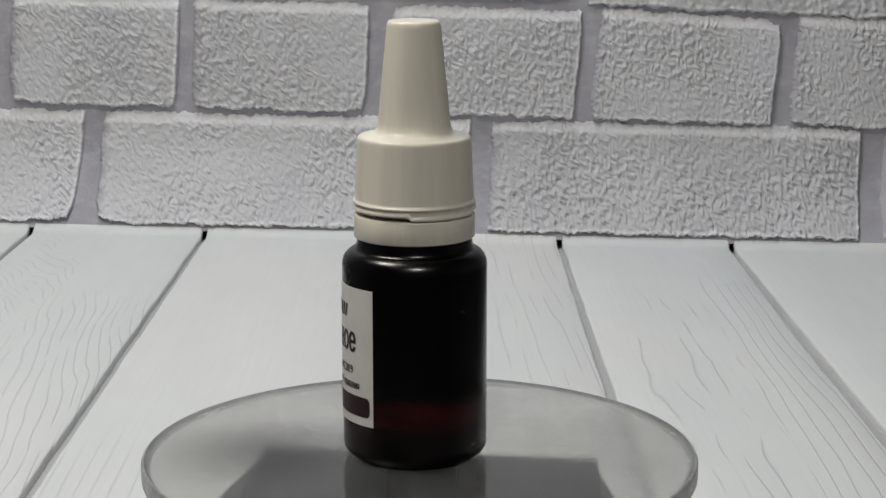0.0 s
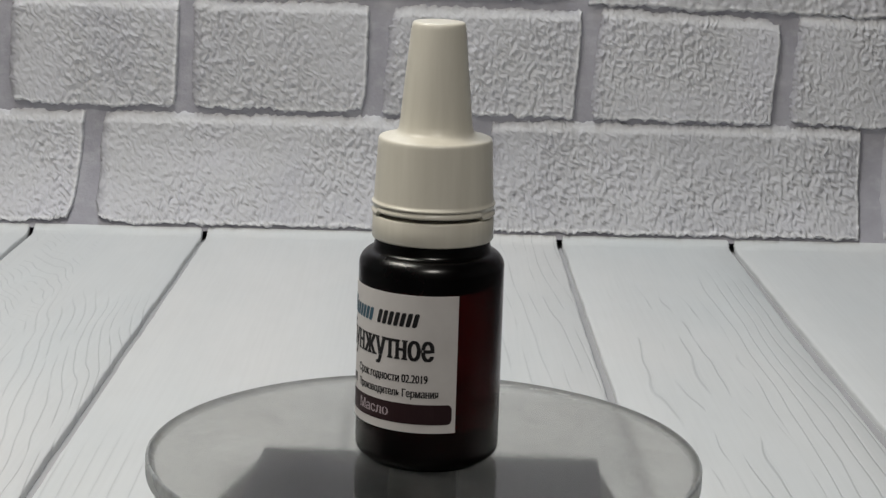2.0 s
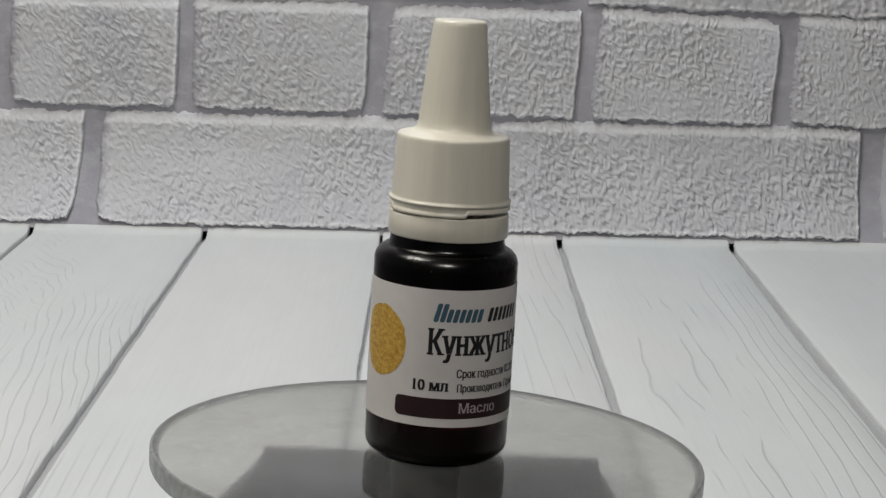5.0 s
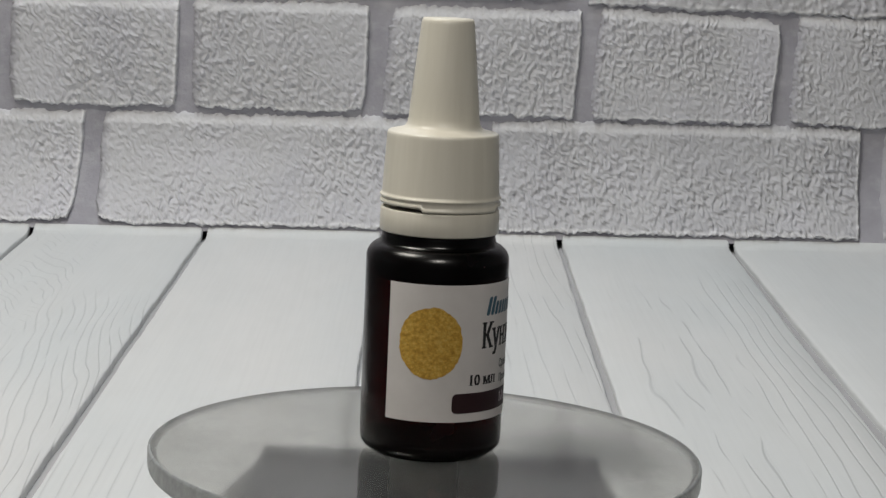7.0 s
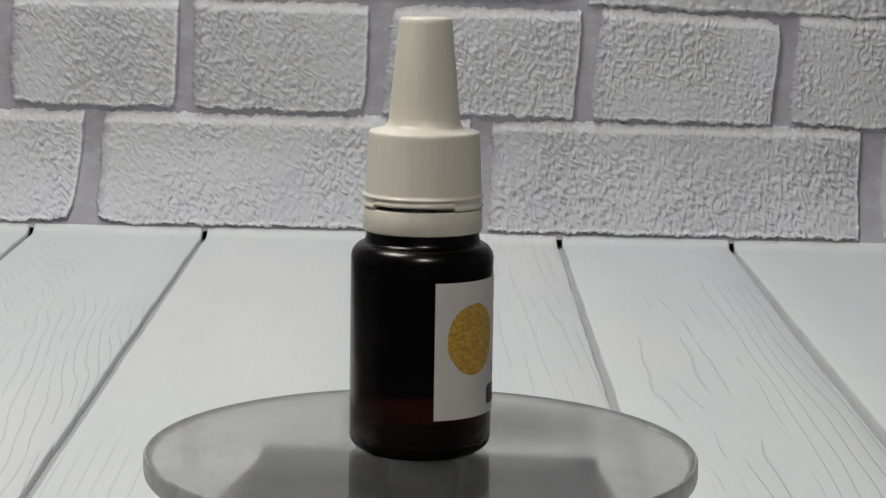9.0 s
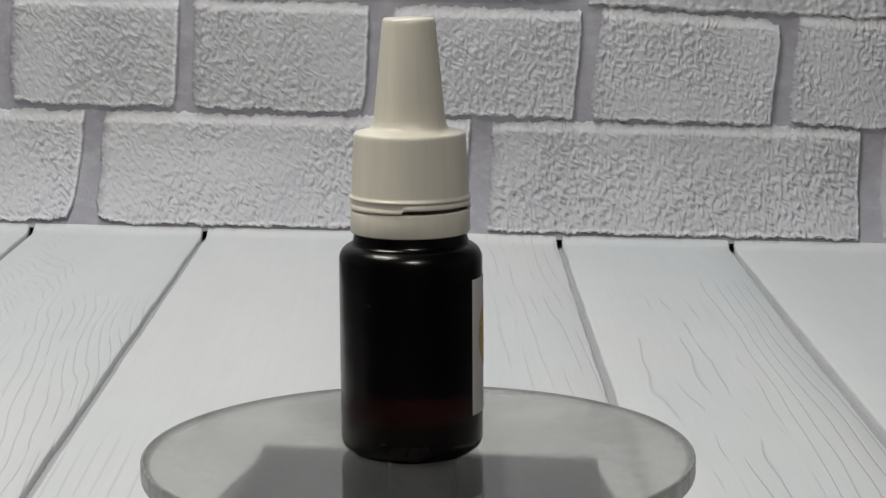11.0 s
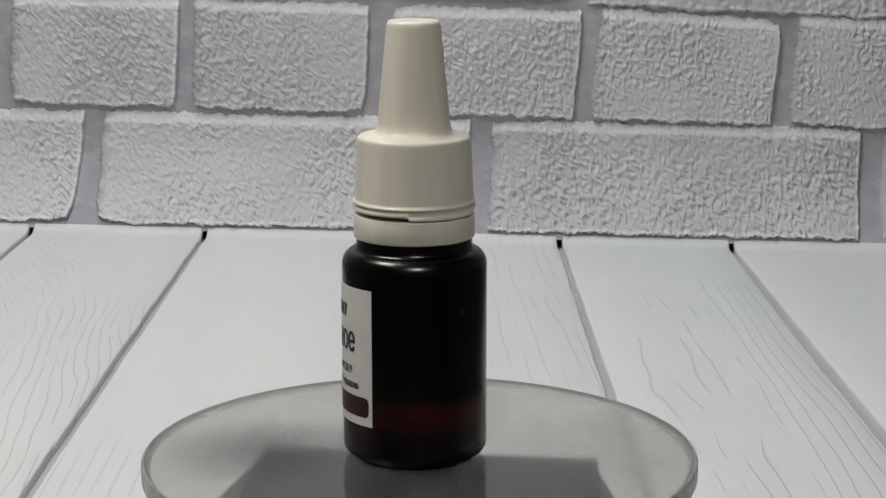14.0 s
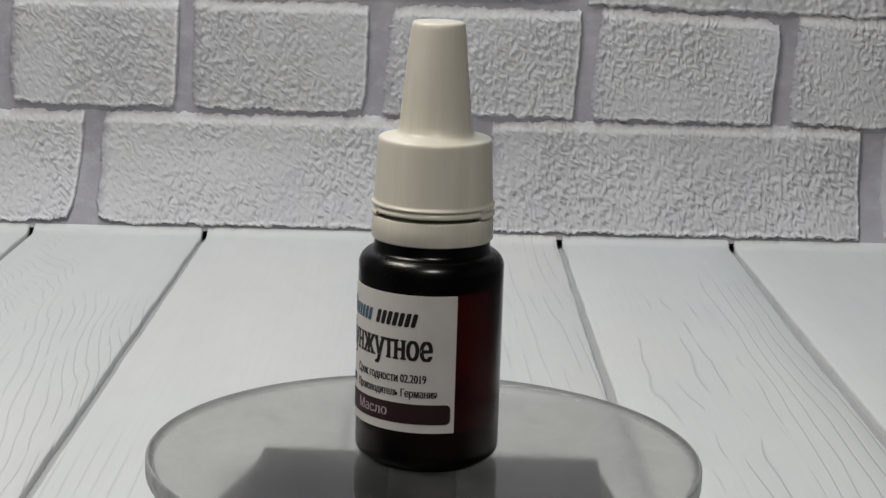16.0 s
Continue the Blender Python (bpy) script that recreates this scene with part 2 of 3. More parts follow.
def arc(cx, cz, r, a0, a1, n):
    return [(cx + r * math.cos(radians(a0 + (a1 - a0) * i / n)), cz + r * math.sin(radians(a0 + (a1 - a0) * i / n))) for i in range(n + 1)]


def mm(profile):
    return [(r / 1000, z / 1000) for r, z in profile]


def round_at(alpha, z, r):
    """A point on the bottle's wall: alpha degrees to the right of its front, seen from before it."""
    a = radians(alpha - 90)
    return Vector((r * math.cos(a), r * math.sin(a), z))


# ---- the room's shell ----
WALL_Y, FOOT_Y, SIDE, BACK, TOP = 0.640, 0.634, 0.95, -0.95, 1.05


def shell():
    floor = part("floor", box(0.56, WALL_Y + 0.06 + 0.03, 0.02, (-0.01, (WALL_Y - 0.06 + 0.03) / 2, -0.0125)), GAP, None, "printed backdrop of white boards with narrow grey grooves, built in relief", False)
    tagged(floor, category="floor", kind="structure")
    table = part("tabletop", box(2 * SIDE, WALL_Y - BACK, 0.02, (0, (WALL_Y + BACK) / 2, -0.0335)), TABLE, None, "dark tabletop under the white boards", False)
    tagged(table, category="table", kind="structure")
    north = part("wall_north", box(2 * SIDE, 0.03, TOP + 0.0235, (0, WALL_Y + 0.0195, (TOP - 0.0235) / 2)), MORTAR, None, "printed backdrop of white bricks and grey mortar, built in relief", False)
    tagged(north, category="wall", kind="structure")
    for name, bm in (("wall_west", box(0.03, WALL_Y - BACK, TOP, (-SIDE - 0.015, (WALL_Y + BACK) / 2, TOP / 2))),
                     ("wall_east", box(0.03, WALL_Y - BACK, TOP, (SIDE + 0.015, (WALL_Y + BACK) / 2, TOP / 2))),
                     ("wall_south", box(2 * SIDE, 0.03, TOP, (0, BACK - 0.015, TOP / 2)))):
        tagged(part(name, bm, DIM, None, "plain dim grey wall", False), category="wall", kind="structure")
    tagged(part("ceiling", box(2 * SIDE + 0.06, WALL_Y - BACK + 0.06, 0.03, (0, (WALL_Y + BACK) / 2, TOP + 0.015)), DIM, None, "plain dim grey ceiling", False), category="ceiling", kind="structure")
    return floor, north


FLOOR, NORTH = shell()


def lamp_housing(eye, target, sx, sy):
    m = look(eye, target)
    thing = new("soft_lamp")
    thing.matrix_world = m
    tagged(thing, "white rectangular soft lamp, its housing and rods added out of view", "lamp", "lamps over the turntable")
    part("housing", box(sx + 0.02, sy + 0.02, 0.02, (0, 0, 0.014), 0.003), LAMPWHITE, thing)
    for sgn in (-1, 1):
        part("rod", box(0.006, 0.006, 0.01), LAMPWHITE, thing)
        rod = thing.children[-1]
        p = m @ Vector((sgn * sx * 0.4, 0, 0.02))
        length = TOP - p.z
        bm = bmesh.new()
        bmesh.ops.create_cone(bm, cap_ends=True, segments=10, radius1=0.003, radius2=0.003, depth=length)
        bm.to_mesh(rod.data)
        bm.free()
        rod.matrix_local = m.inverted() @ Matrix.Translation((p.x, p.y, p.z + length / 2))


for eye, target, sx, sy, watts, colour in LAMPS:
    lamp_housing(eye, target, sx, sy)


# ---- turntable ----
def turntable_base():
    """Dark motor box under the clear disc, its skirt wider towards the front."""
    thing = new("turntable")
    tagged(thing, "dark grey turntable motor box standing on the boards", "turntable")
    bm = box(0.0645, 0.078, 0.0575, (0, 0, 0.02875), 0.0008)
    part("housing", bm, DARK, thing, "dark grey box", False)
    # cheeks: lighter grey stands for light caught by the box's flared sides
    for sgn in (-1, 1):
        bm = bmesh.new()
        low = [(sgn * 0.0316, 0.038), (sgn * 0.0425, -0.038), (sgn * 0.0316, -0.038)]
        tops = [bm.verts.new((x, y, 0.0565)) for x, y in low]
        feet = [bm.verts.new((x, y, 0.0)) for x, y in low]
        bm.faces.new(tops)
        bm.faces.new(feet[::-1])
        for i in range(3):
            bm.faces.new((tops[i], tops[(i + 1) % 3], feet[(i + 1) % 3], feet[i]))
        part("side_cheek", bm, SKIRT, thing, "side coloured lighter grey, as a slope catching light", False)
    thing.matrix_world = pose(-0.0003, -0.0075, 0, 0, 0, -3.0)
    part("spindle", lathe(mm([(6, 57), (6, 64.0), (4, 65.5)]), 32), BASE, thing).location = (0.0003, 0.0075, 0)
    return thing


def platter():
    thing = new("turntable_platter")
    tagged(thing, "clear hazy scratched acrylic turntable disc with a rounded rim", "turntable")
    edge = arc(47.1, -2.8, 1.6, -90, 0, 7) + arc(48.2, -0.5, 0.5, 0, 90, 7)
    low = lathe(mm([(6, -4.4), (30, -4.4), edge[0]]), 160, False)
    top = lathe(mm([edge[-1], (30, 0), (10, 0)]), 160, True, False)
    sheet = bpy.data.meshes.new("sheet")
    top.to_mesh(sheet)
    top.free()
    low.from_mesh(sheet)
    bpy.data.meshes.remove(sheet)
    part("disc", low, DISC, thing, "", True, True)
    part("rim", lathe(mm(edge), 160, False, False), RIM, thing, "frosted rounded edge", True, True)
    return thing


turntable_base()
DISK = platter()


# ---- bottle ----
BODY = mm([(9.5, 0.9), (10.0, 0.15), (10.3, 0.0), (10.6, 0.0)] + arc(10.1, 2.6, 2.4, -78, 0, 8) + [(12.5, 6), (12.5, 18), (12.5, 30)]
          + arc(9.7, 34.1, 2.8, 0, 78, 9) + [(10.05, 37.4), (9.9, 38.2), (9.9, 39.4)])


def cap_edge(alpha):
    """Lower edge of the cap's skirt, in mm: tabs reach lower than the slits between them."""
    a = alpha % 360
    tab = (a > 356) or (a < 68) or (153 < a < 239)
    return 43.15 if tab else 43.75


def cap_mesh():
    seg = 144
    prof = [(9.6, None, 0), (10.42, None, 0), (10.55, None, 0.2), (10.5, None, 0.55), (10.3, None, 0.75), (10.25, None, 0.9)]
    up = [(10.4, 44.85), (10.55, 44.95), (10.57, 45.15), (10.45, 45.32), (10.24, 45.42), (10.2, 45.8), (9.74, 55.2), (9.70, 55.75), (9.60, 56.05), (9.40, 56.22), (9.1, 56.28), (7.2, 56.75), (6.7, 57.05), (6.35, 57.6), (6.15, 58.6), (5.95, 61), (4.62, 74.6), (4.5, 75.3), (4.25, 75.7), (3.6, 75.75), (1.5, 75.75)]
    bm = bmesh.new()
    rings = []
    for r, _, dz in prof:
        ring = []
        for i in range(seg):
            alpha = 360 * i / seg
            p = round_at(alpha, (cap_edge(alpha) + dz) / 1000, r / 1000)
            ring.append(bm.verts.new(p))
        rings.append(ring)
    for r, z in up:
        rings.append([bm.verts.new(round_at(360 * i / seg, z / 1000, r / 1000)) for i in range(seg)])
    for a, b in zip(rings, rings[1:]):
        for i in range(seg):
            bm.faces.new((a[i], a[(i + 1) % seg], b[(i + 1) % seg], b[i]))
    bm.faces.new(rings[-1])
    bm.faces.new(rings[0][::-1])
    return bm


def wrapped(bm, alpha0, z0, r):
    """Bends flat outlines (x along the wall, y up, in metres) round the bottle."""
    for vtx in bm.verts:
        x, y, z = vtx.co
        vtx.co = round_at(alpha0 + math.degrees(x / r), z0 + y, r + z)
    return bm


def sliced(bm, x0, x1, step):
    x = x0 + step
    while x < x1:
        bmesh.ops.bisect_plane(bm, geom=bm.verts[:] + bm.edges[:] + bm.faces[:], plane_co=(x, 0, 0), plane_no=(1, 0, 0))
        x += step
    return bm


def letters(body, width, base, high, alpha0, z0, mat, parent, serif=0.0, bold=0.0):
    """Printed words, width metres along the wall; high is the height of capitals."""
    curve = bpy.data.curves.new("words", "FONT")
    curve.body = body
    curve.resolution_u = 3
    tmp = bpy.data.objects.new("words", curve)
    scene.collection.objects.link(tmp)
    bpy.context.view_layer.update()
    me = bpy.data.meshes.new_from_object(tmp.evaluated_get(bpy.context.evaluated_depsgraph_get()))
    bpy.data.objects.remove(tmp)
    xs = [p.co.x for p in me.vertices]
    bm = bmesh.new()
    bm.from_mesh(me)
    bpy.data.meshes.remove(me)
    lo, span = min(xs), max(xs) - min(xs)
    bm.verts.ensure_lookup_table()
    # the letter of two stems and a bar comes out wrongly filled: fill its three strokes one by one
    for i in range(len(bm.verts) - 11):
        ys = [round(bm.verts[i + k].co.y, 2) for k in range(12)]
        if ys == [0.32, 0.24, 0.24, 0.32, 0.54, 0, 0, 0.54, 0.54, 0, 0, 0.54]:
            run = [bm.verts[i + k] for k in range(12)]
            bmesh.ops.delete(bm, geom=list({f for vtx in run for f in vtx.link_faces}), context="FACES_ONLY")
            bmesh.ops.delete(bm, geom=[e for e in {e for vtx in run for e in vtx.link_edges} if (abs(e.verts[0].co.x - e.verts[1].co.x) > 1e-4 and abs(e.verts[0].co.y - e.verts[1].co.y) > 1e-4)], context="EDGES_FACES")
            for k in (0, 4, 8):
                bm.faces.new(run[k:k + 4])
    if serif:
        ends = []
        for e in bm.edges:
            p, q = sorted((e.verts[0].co.copy(), e.verts[1].co.copy()), key=lambda c: c.x)
            if e.is_boundary and abs(p.y - q.y) < 0.004 and 0.05 < q.x - p.x < 0.16 and min(abs(p.y - y) for y in (0, 0.546, 0.727)) < 0.02:
                ends.append((p.x, q.x, p.y))
        for x0, x1, y in ends:
            d = 0.05 if y < 0.2 else -0.05
            bm.faces.new([bm.verts.new(c) for c in ((x0 - serif, y, 0), (x1 + serif, y, 0), (x1 + serif, y + d, 0), (x0 - serif, y + d, 0))])
    if bold:
        twin = bmesh.ops.duplicate(bm, geom=bm.verts[:] + bm.edges[:] + bm.faces[:])
        for g in twin["geom"]:
            if isinstance(g, bmesh.types.BMVert):
                g.co.x += bold
    kx, ky = width / span, high / 0.73
    for vtx in bm.verts:
        vtx.co = ((vtx.co.x - lo) * kx, vtx.co.y * ky + base, 0)
    sliced(bm, 0, width, 0.0012)
    return part("print", wrapped(bm, alpha0, z0, LABEL_R + 0.00004), mat, parent, "printed words", False)


def strip(w, h, corner, alpha0, z0, r, mat, name, parent, label="", slant=0.0):
    """A printed bar with rounded corners."""
    bm = bmesh.new()
    pts = []
    for cx, cy, a in ((w - corner, h - corner, 0), (corner, h - corner, 90), (corner, corner, 180), (w - corner, corner, 270)):
        for i in range(5):
            t = radians(a + 22.5 * i)
            y = cy + corner * math.sin(t)
            pts.append((cx + corner * math.cos(t) + slant * y, y, 0))
    bm.faces.new([bm.verts.new(p) for p in pts])
    sliced(bm, 0, w + slant * h, 0.0010)
    return part(name, wrapped(bm, alpha0, z0, r), mat, parent, label, False)


LABEL_R = 0.01262


def deg(a0, a1):
    return radians(a1 - a0) * LABEL_R


def label_sheet(parent):
    bm = bmesh.new()
    n, a0, a1, z0, z1 = 100, -226.9, -33.7, 0.0075, 0.0313
    rows = []
    for r, z in ((LABEL_R - 0.00008, z0), (LABEL_R, z0), (LABEL_R, z1), (LABEL_R - 0.00008, z1)):
        rows.append([bm.verts.new(round_at(a0 + (a1 - a0) * i / n, z, r)) for i in range(n + 1)])
    for k in range(4):
        a, b = rows[k], rows[(k + 1) % 4]
        for i in range(n):
            bm.faces.new((a[i], a[i + 1], b[i + 1], b[i]))
    for i in (0, n):
        bm.faces.new([rw[i] for rw in rows])
    sheet = part("label", bm, PAPER, parent, "white paper label with black print and a golden disc", False)
    # picture of golden seeds
    bm = bmesh.new()
    rnd = random.Random(3)
    bm.faces.new([bm.verts.new((0.0056 * (1 + rnd.uniform(-0.025, 0.025)) * math.cos(2 * math.pi * i / 70), 0.0062 * (1 + rnd.uniform(-0.025, 0.025)) * math.sin(2 * math.pi * i / 70), 0)) for i in range(70)])
    sliced(bm, -0.006, 0.006, 0.001)
    part("seed_picture", wrapped(bm, -191.2, 0.0212, LABEL_R + 0.00004), SEEDS, sheet, "round picture of golden seeds", False)
    strip(deg(-172.8, -36.4), 0.0035, 0.0009, -172.8, 0.0090, LABEL_R + 0.00004, MAROON, "band", sheet, "dark maroon printed band")
    letters("Масло", deg(-121, -88.0), 0, 0.0018, -121, 0.0100, PALE, sheet, 0.04, 0.03)
    letters("Кунжутное", deg(-147.5, -53), 0, 0.0046, -147.5, 0.0201, INK, sheet, 0.05, 0.085)
    letters("10 мл", deg(-158, -131.5), 0, 0.0020, -158, 0.0138, INK, sheet, 0.05, 0.085)
    letters("Срок годности 02.2019", deg(-124.5, -56.5), 0, 0.0015, -124.5, 0.0162, INK, sheet, 0.05, 0.085)
    letters("Производитель Германия", deg(-123.5, -48), 0, 0.0014, -123.5, 0.0137, INK, sheet, 0.05, 0.085)
    # shop mark, as plain slanted bars: (start, height) in degrees and millimetres
    bars = [(BLUE, -145.0 + 4.9 * i, 3.2 if i < 2 else 2.3) for i in range(8)] + [(INK, -101.0 + 5.2 * i, 2.4) for i in range(7)]
    for ink, a, h in bars:
        strip(deg(0, 3.8), h / 1000, 0.0003, a, 0.0258, LABEL_R + 0.00004, ink, "mark", sheet, "plain printed bar", 0.25)
    return sheet


def dropper_bottle():
    thing = new("dropper_bottle")
    tagged(thing, "dark amber plastic dropper bottle with white nozzle cap and paper label", "bottle")
    part("body", lathe(BODY, 128), AMBER, thing, "dark red-brown translucent plastic")
    # dark plate added to keep light from showing through the bottle's foot
    part("base", lathe(mm([(2, 1.15), (9.3, 1.15), (10.2, 0.35), (11.2, 0.75), (11.9, 1.6), (12.1, 2.4), (11.8, 2.7), (2, 2.3)]), 64), DARK, thing, "dark inner bottom added to block light")
    # unseen plug, put in to stop red light showing at the neck
    part("dropper_insert", lathe(mm([(7.5, 30.5), (8.7, 31.5), (8.7, 39.2), (8.0, 39.6)]), 64), DARK, thing, "unseen dark plug in the neck that blocks light")
    part("cap", cap_mesh(), CAP, thing, "white plastic nozzle cap")
    part("seal_ring", lathe(mm([(10.0, 38.9), (10.3, 38.9), (10.42, 39.1), (10.35, 42.7), (10.2, 43.0), (9.7, 43.0)]), 128), CAP, thing, "white plastic tamper ring")
    label_sheet(thing)
    return thing


BOTTLE = dropper_bottle()


# ---- bricks and boards: a printed backdrop built in relief ----
def brick_mesh(w, h, seed, cell, foot, lean=0.0, dip=0.0):
    """A worn painted brick of the printed backdrop, front towards -y: pocked face, ledge and arrises coloured as lit,
    left end as shaded, ragged foot. lean: sideways shift with height; dip: fall of its top.
    """
    nu, nv = max(8, round(w / cell)), max(6, round(h / cell))
    verts, faces, smear_shade, lit_edge = [], [], [], []
    off = Vector((seed * 7.3, seed * 3.1, seed * 1.7))
    rnd = random.Random(seed)
    chips = [(i, j, max(0.0, rnd.uniform(-0.0015, 0.0018)) if j else max(0.0, rnd.uniform(-0.002, 0.0036))) for i in (0, 1) for j in (0, 1)]
    for j in range(nv + 1):
        for i in range(nu + 1):
            u, v2 = i / nu, j / nv
            x, z = (u - 0.5) * w, (v2 - 0.5) * h
            left, right, low, high = u * w, (1 - u) * w, v2 * h, (1 - v2) * h
            edge = min(left, right, low, high)
            q = Vector((x * 90, 0, z * 90)) + off
            wob = 0.0
            if edge < 0.006:
                wob = (0.0010 * noise.noise(q) + 0.0008 * noise.noise(q * 2.7) + 0.0006 * noise.noise(q * 7)) * (1 - edge / 0.006)
            x2 = x + lean * z + (wob * (1.3 if left < right else 0.5) if abs(x) > w / 2 - 0.006 else 0)
            z2 = z + (wob if abs(z) > h / 2 - 0.006 else 0) - dip * (u - 0.5) * v2
            if low < 0.003:
                z2 += (0.0011 * noise.noise(q * 5.5 + Vector((0, 7, 0))) + 0.0007 * noise.noise(q * 1.7)) * (1 - low / 0.003)
            if high < 0.004:
                z2 += (0.0010 * noise.noise(q * 2.3 + Vector((0, 2, 0))) + 0.0009 * noise.noise(q * 6)) * (1 - high / 0.004)
            for ci, cj, size in chips:
                dx, dz = (right if ci else left), (high if cj else low)
                if dx < 0.011 and dz < 0.011:
                    k = size * (1 - dx / 0.011) * (1 - dz / 0.011)
                    x2 += k * (-1 if ci else 1)
                    z2 += k * (-1 if cj else 1)
            t = min(1.0, min(left / 0.0030, right / 0.0012, low / 0.0010, high / 0.0016))
            depth = 0.0030 * math.sqrt(max(0.0, 1 - (1 - t) ** 2)) * min(1.0, 0.34 + 0.66 * high / 0.0050)
            depth += cove(foot + z + h / 2)
            calm = min(1.0, max(0.42, 0.78 + 1.3 * noise.noise(Vector((x * 26, 3.0, z * 26)) + off)))
            calm *= min(1.0, 0.3 + max(0.0, min(right * 0.8, high - 0.0025)) / 0.005)
            across, along = 0.85 * x + 0.53 * z, 0.85 * z - 0.53 * x
            bend = 0.0020 * noise.noise(Vector((x * 210, 8.0, z * 210)) + off)
            n = noise.noise(Vector(((across + bend) * 880, 5.0, along * 400)) + off)
            rough = 0.00096 * (n + 0.9 * max(0.0, abs(n) - 0.22) * (1 if n > 0 else -1))
            rough += 0.00046 * noise.noise(Vector((across * 430, 9.0, along * 260)) + off)
            calm *= 1.0 + 0.2 * min(1.0, max(0.0, (0.050 - foot - z - h / 2) / 0.03))
            rough = calm * rough + 0.0006 * noise.noise(Vector((x * 40, 1.0, z * 40)) + off)
            verts.append((x2, -depth - rough * t, z2))
            # masks for the coloured-in light: shaded left end, lit right, top and foot
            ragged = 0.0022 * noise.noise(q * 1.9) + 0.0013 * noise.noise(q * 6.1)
            smear_shade.append(min(0.85, max(0.0, 1.15 - (left + ragged) / 0.0042)))
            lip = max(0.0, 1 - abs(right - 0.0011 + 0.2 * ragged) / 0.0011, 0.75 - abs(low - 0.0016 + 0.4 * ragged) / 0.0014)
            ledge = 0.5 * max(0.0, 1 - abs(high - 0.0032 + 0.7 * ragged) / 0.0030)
            lit_edge.append(min(0.8, max(lip, ledge)))
    for j in range(nv):
        for i in range(nu):
            a = j * (nu + 1) + i
            faces.append((a, a + 1, a + nu + 2, a + nu + 1))
    me = bpy.data.meshes.new("brick")
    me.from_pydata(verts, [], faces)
    for name, values in (("smear_shade", smear_shade), ("lit_edge", lit_edge)):
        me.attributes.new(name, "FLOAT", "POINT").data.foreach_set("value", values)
    for p in me.polygons:
        p.use_smooth = True
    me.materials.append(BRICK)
    return me


def cove(z):
    """How far the wall sweeps forward near its foot."""
    return 0.0200 * max(0.0, (0.050 - z) / 0.050) ** 2


def mortar_cove():
    zs = [0.002 + 0.002 * i for i in range(26)]
    verts = [(x, WALL_Y + 0.0044 - cove(z), z) for z in zs for x in (-0.28, 0.26)]
    faces = [(2 * i, 2 * i + 1, 2 * i + 3, 2 * i + 2) for i in range(len(zs) - 1)]
    me = bpy.data.meshes.new("mortar_bed")
    me.from_pydata(verts, [], faces)
    for p in me.polygons:
        p.use_smooth = True
    me.materials.append(MORTAR)
    new("mortar_bed", me).parent = NORTH


def lay_bricks():
    """English bond: courses of stretchers and of headers by turns, falling slightly to one side."""
    headers = [(-0.300, -0.2120, 0.0, 0.0), (-0.2050, -0.1237, 0.03, 0.0), (-0.1165, -0.0318, 0.02, 0.0), (-0.0222, 0.0707, 0.06, 0.0),
               (0.0787, 0.1672, 0.07, 0.004), (0.1754, 0.2640, 0.06, 0.004), (0.271, 0.356, 0.05, 0.002)]
    stretchers = [(-0.362, -0.1714, 0.08, 0.0), (-0.1627, 0.0184, 0.04, 0.0), (0.0292, 0.2104, 0.03, 0.0), (0.2216, 0.405, 0.03, 0.0)]
    shifted = [(a + 0.0475, b + 0.0475, lean, 0.004) for a, b, lean, dip in stretchers]
    courses = [(0.0050, 0.0527, stretchers), (0.0596, 0.0530, headers), (0.1170, 0.0540, shifted), (0.1750, 0.0540, headers), (0.2320, 0.0528, stretchers)]
    seed = 1
    for k, (z0, h, spans) in enumerate(courses):
        far = 1.002 if k == 0 else 1.006
        for a, b, lean, dip in spans:
            a, b = a * far, b * far
            cell = (0.0004 if abs(a + b) < 0.56 else 0.002) if k < 2 else (0.0008 if k == 2 else 0.004)
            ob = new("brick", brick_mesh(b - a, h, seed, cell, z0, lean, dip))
            fall = 0.0 if k == 0 else (0.006 if k == 1 else 0.022 * max(0.0, (a + b) / 2 + 0.02) / max(1e-6, abs((a + b) / 2)))
            ob.location = ((a + b) / 2, WALL_Y + 0.0045, z0 + h / 2 - fall * (a + b) / 2)
            ob.rotation_euler = (0, fall, 0)
            ob.parent = NORTH
            seed += 1


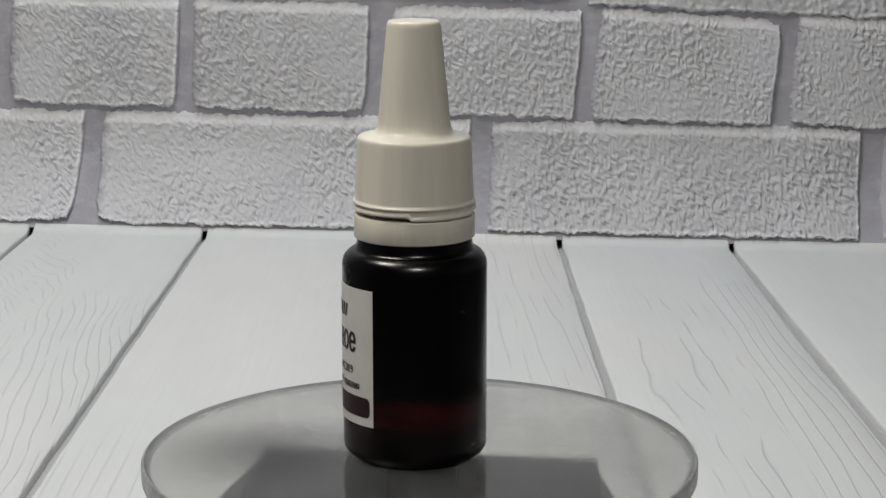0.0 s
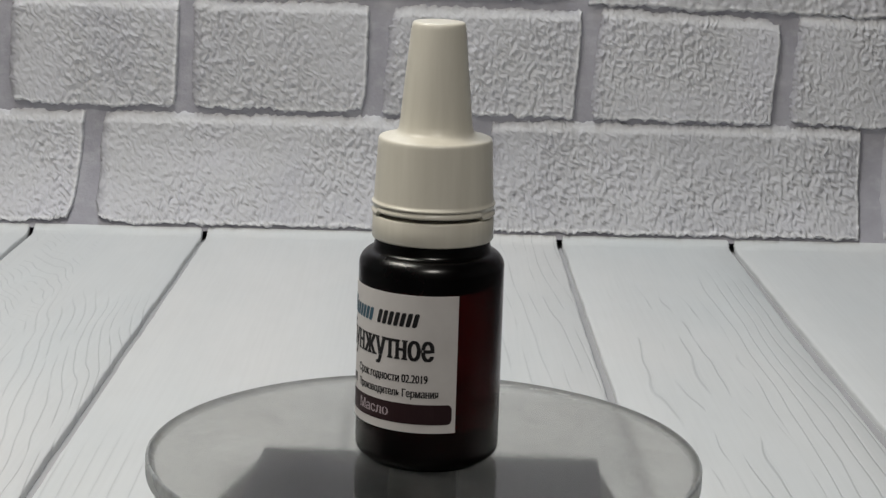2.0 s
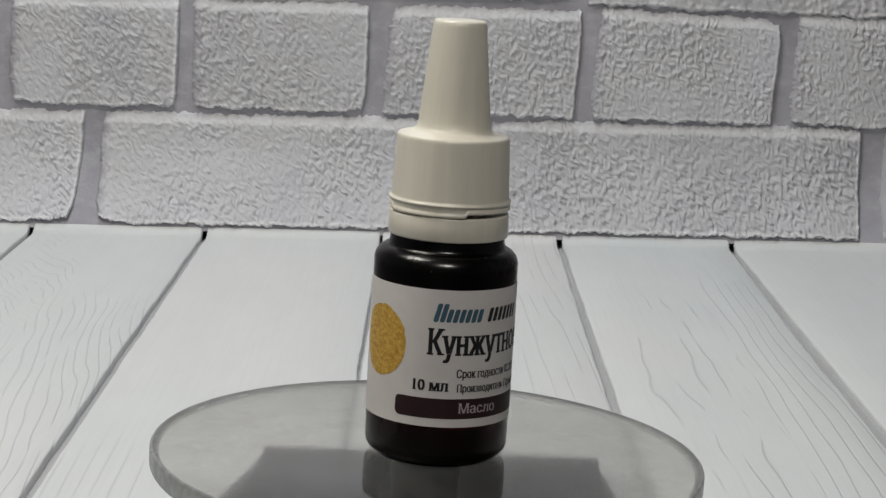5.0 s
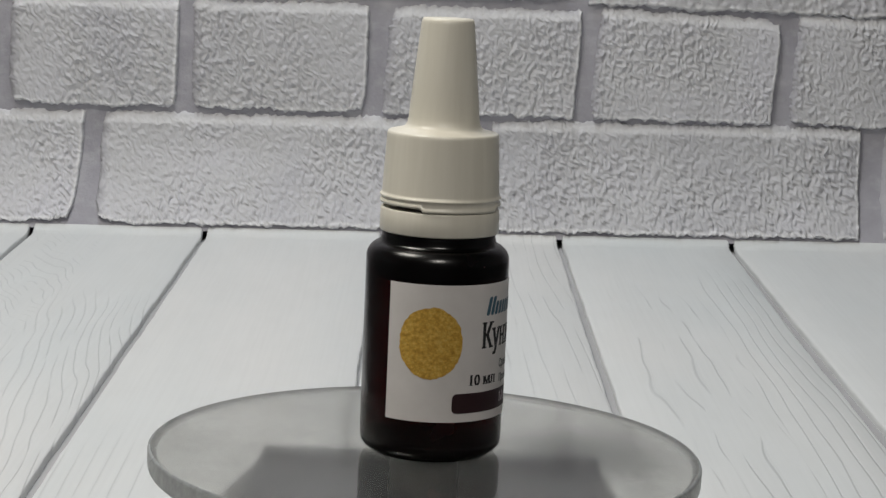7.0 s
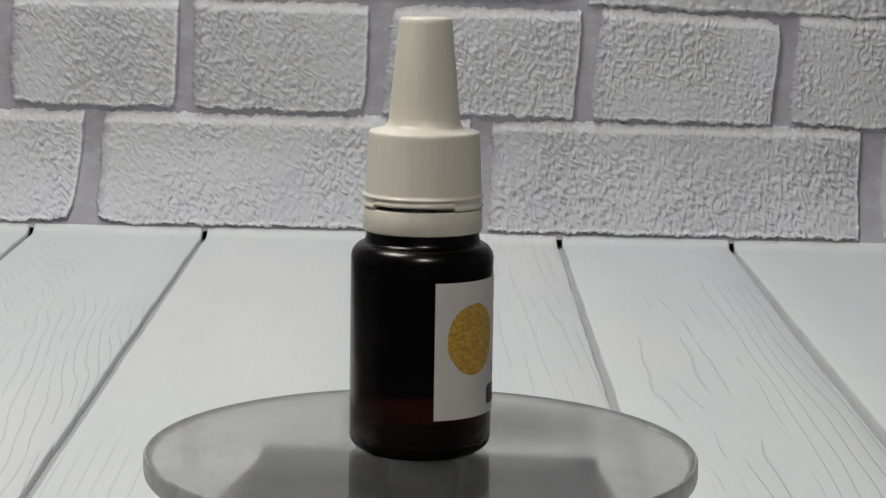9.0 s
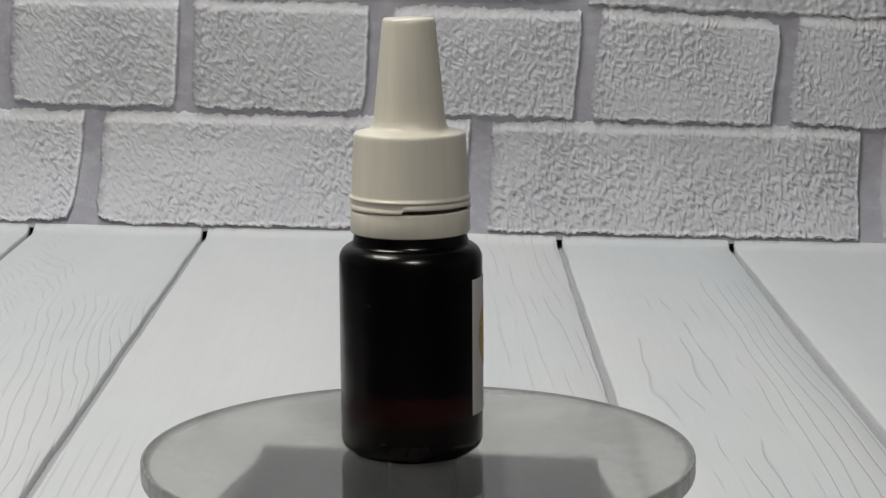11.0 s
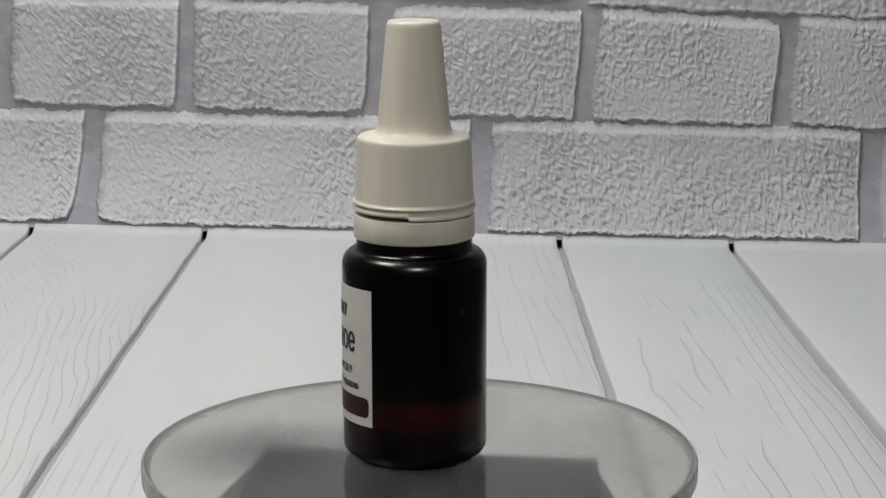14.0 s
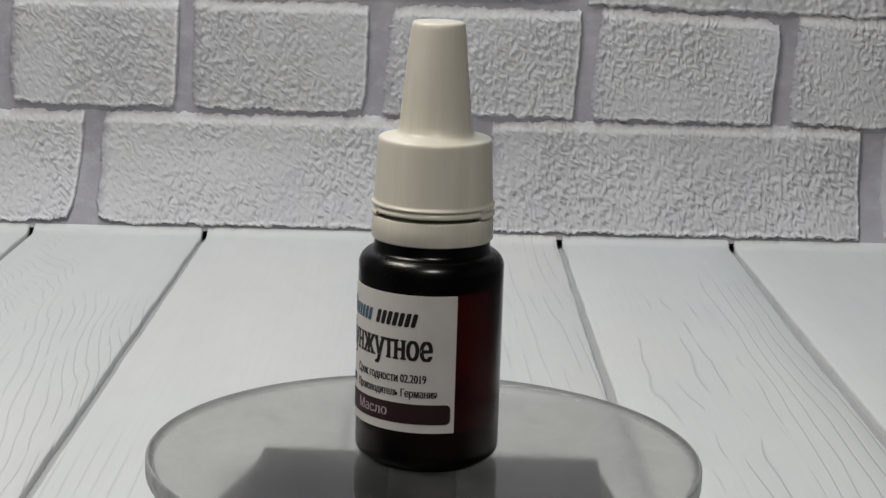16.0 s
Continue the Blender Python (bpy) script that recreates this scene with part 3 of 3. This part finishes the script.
def plank_mesh(w, seed, mat, shy):
    """A board of the backdrop that runs to the wall and sweeps up against it. shy: how much its right edge draws back
    towards the front.
    """
    run = [(-0.06, 0.0)] + [(-0.05 + 0.006 * i, 0.0) for i in range(120)]
    run = [(y, z) for y, z in run if y < FOOT_Y - 0.022]
    turn = [(FOOT_Y - 0.0165 + 0.0145 * math.sin(radians(a)), 0.0145 * (1 - math.cos(radians(a))) ) for a in range(0, 47, 6)]
    run += turn
    cross = [(-w / 2, -0.0026), (-w / 2 + 0.0001, -0.0010), (-w / 2 + 0.0004, -0.0003), (-w / 2 + 0.0010, 0.0), (-w / 4, 0.0), (0.0, 0.0), (w / 4, 0.0), (w / 2 - 0.0010, 0.0), (w / 2 - 0.0004, -0.0003), (w / 2 - 0.0001, -0.0010), (w / 2, -0.0026)]
    verts = []
    for y, z in run:
        for x, dz in cross:
            side = -1 if x < 0 else 1
            worn = 0.0005 * noise.noise(Vector((side * 9 + seed, y * 28, 0))) + 0.0003 * noise.noise(Vector((side * 5 + seed, y * 110, 4)))
            worn -= shy * min(1.0, max(0.0, (0.60 - y) / 0.2)) * max(0.0, x) * 2 / w
            verts.append((x + worn, y, z + dz + 0.0003 * noise.noise(Vector((x * 18 + seed, y * 6, 1)))))
    n = len(cross)
    faces = []
    for j in range(len(run) - 1):
        for i in range(n - 1):
            a = j * n + i
            faces.append((a, a + 1, a + n + 1, a + n))
    me = bpy.data.meshes.new("board")
    me.from_pydata(verts, [], faces)
    for p in me.polygons:
        p.use_smooth = abs(p.normal.z) > 0.9
    me.materials.append(mat)
    return me


def lay_boards():
    gaps = [-0.2788, -0.1934, -0.1092, -0.0232, 0.0637, 0.1473, 0.2310]
    wide = [0.0023, 0.0023, 0.0023, 0.0011, 0.0023, 0.0023, 0.0023]
    kinds = ((BOARD_PLAIN, 0.0), (BOARD_FLAME, 0.0006), (BOARD_PLAIN, 0.0), (BOARD_FINE, 0.0004), (BOARD_LINED, 0.0018), (BOARD_PLAIN, 0.0))
    for i, (mat, shy) in enumerate(kinds):
        a, b = gaps[i] + wide[i] / 2, gaps[i + 1] - wide[i + 1] / 2
        ob = new("board", plank_mesh(b - a, 31 * gaps[i], mat, shy))
        ob.location = ((a + b) / 2, 0, 0)
        ob.parent = FLOOR


lay_bricks()
mortar_cove()
lay_boards()


def motions():
    times = [0.4 * i for i in range(41)]
    walk(BOTTLE, [(t, platter_pose(t, 0.002086, 130.3)) for t in times])
    walk(DISK, [(t, platter_pose(t, 0.000875, 127.0)) for t in times])


motions()
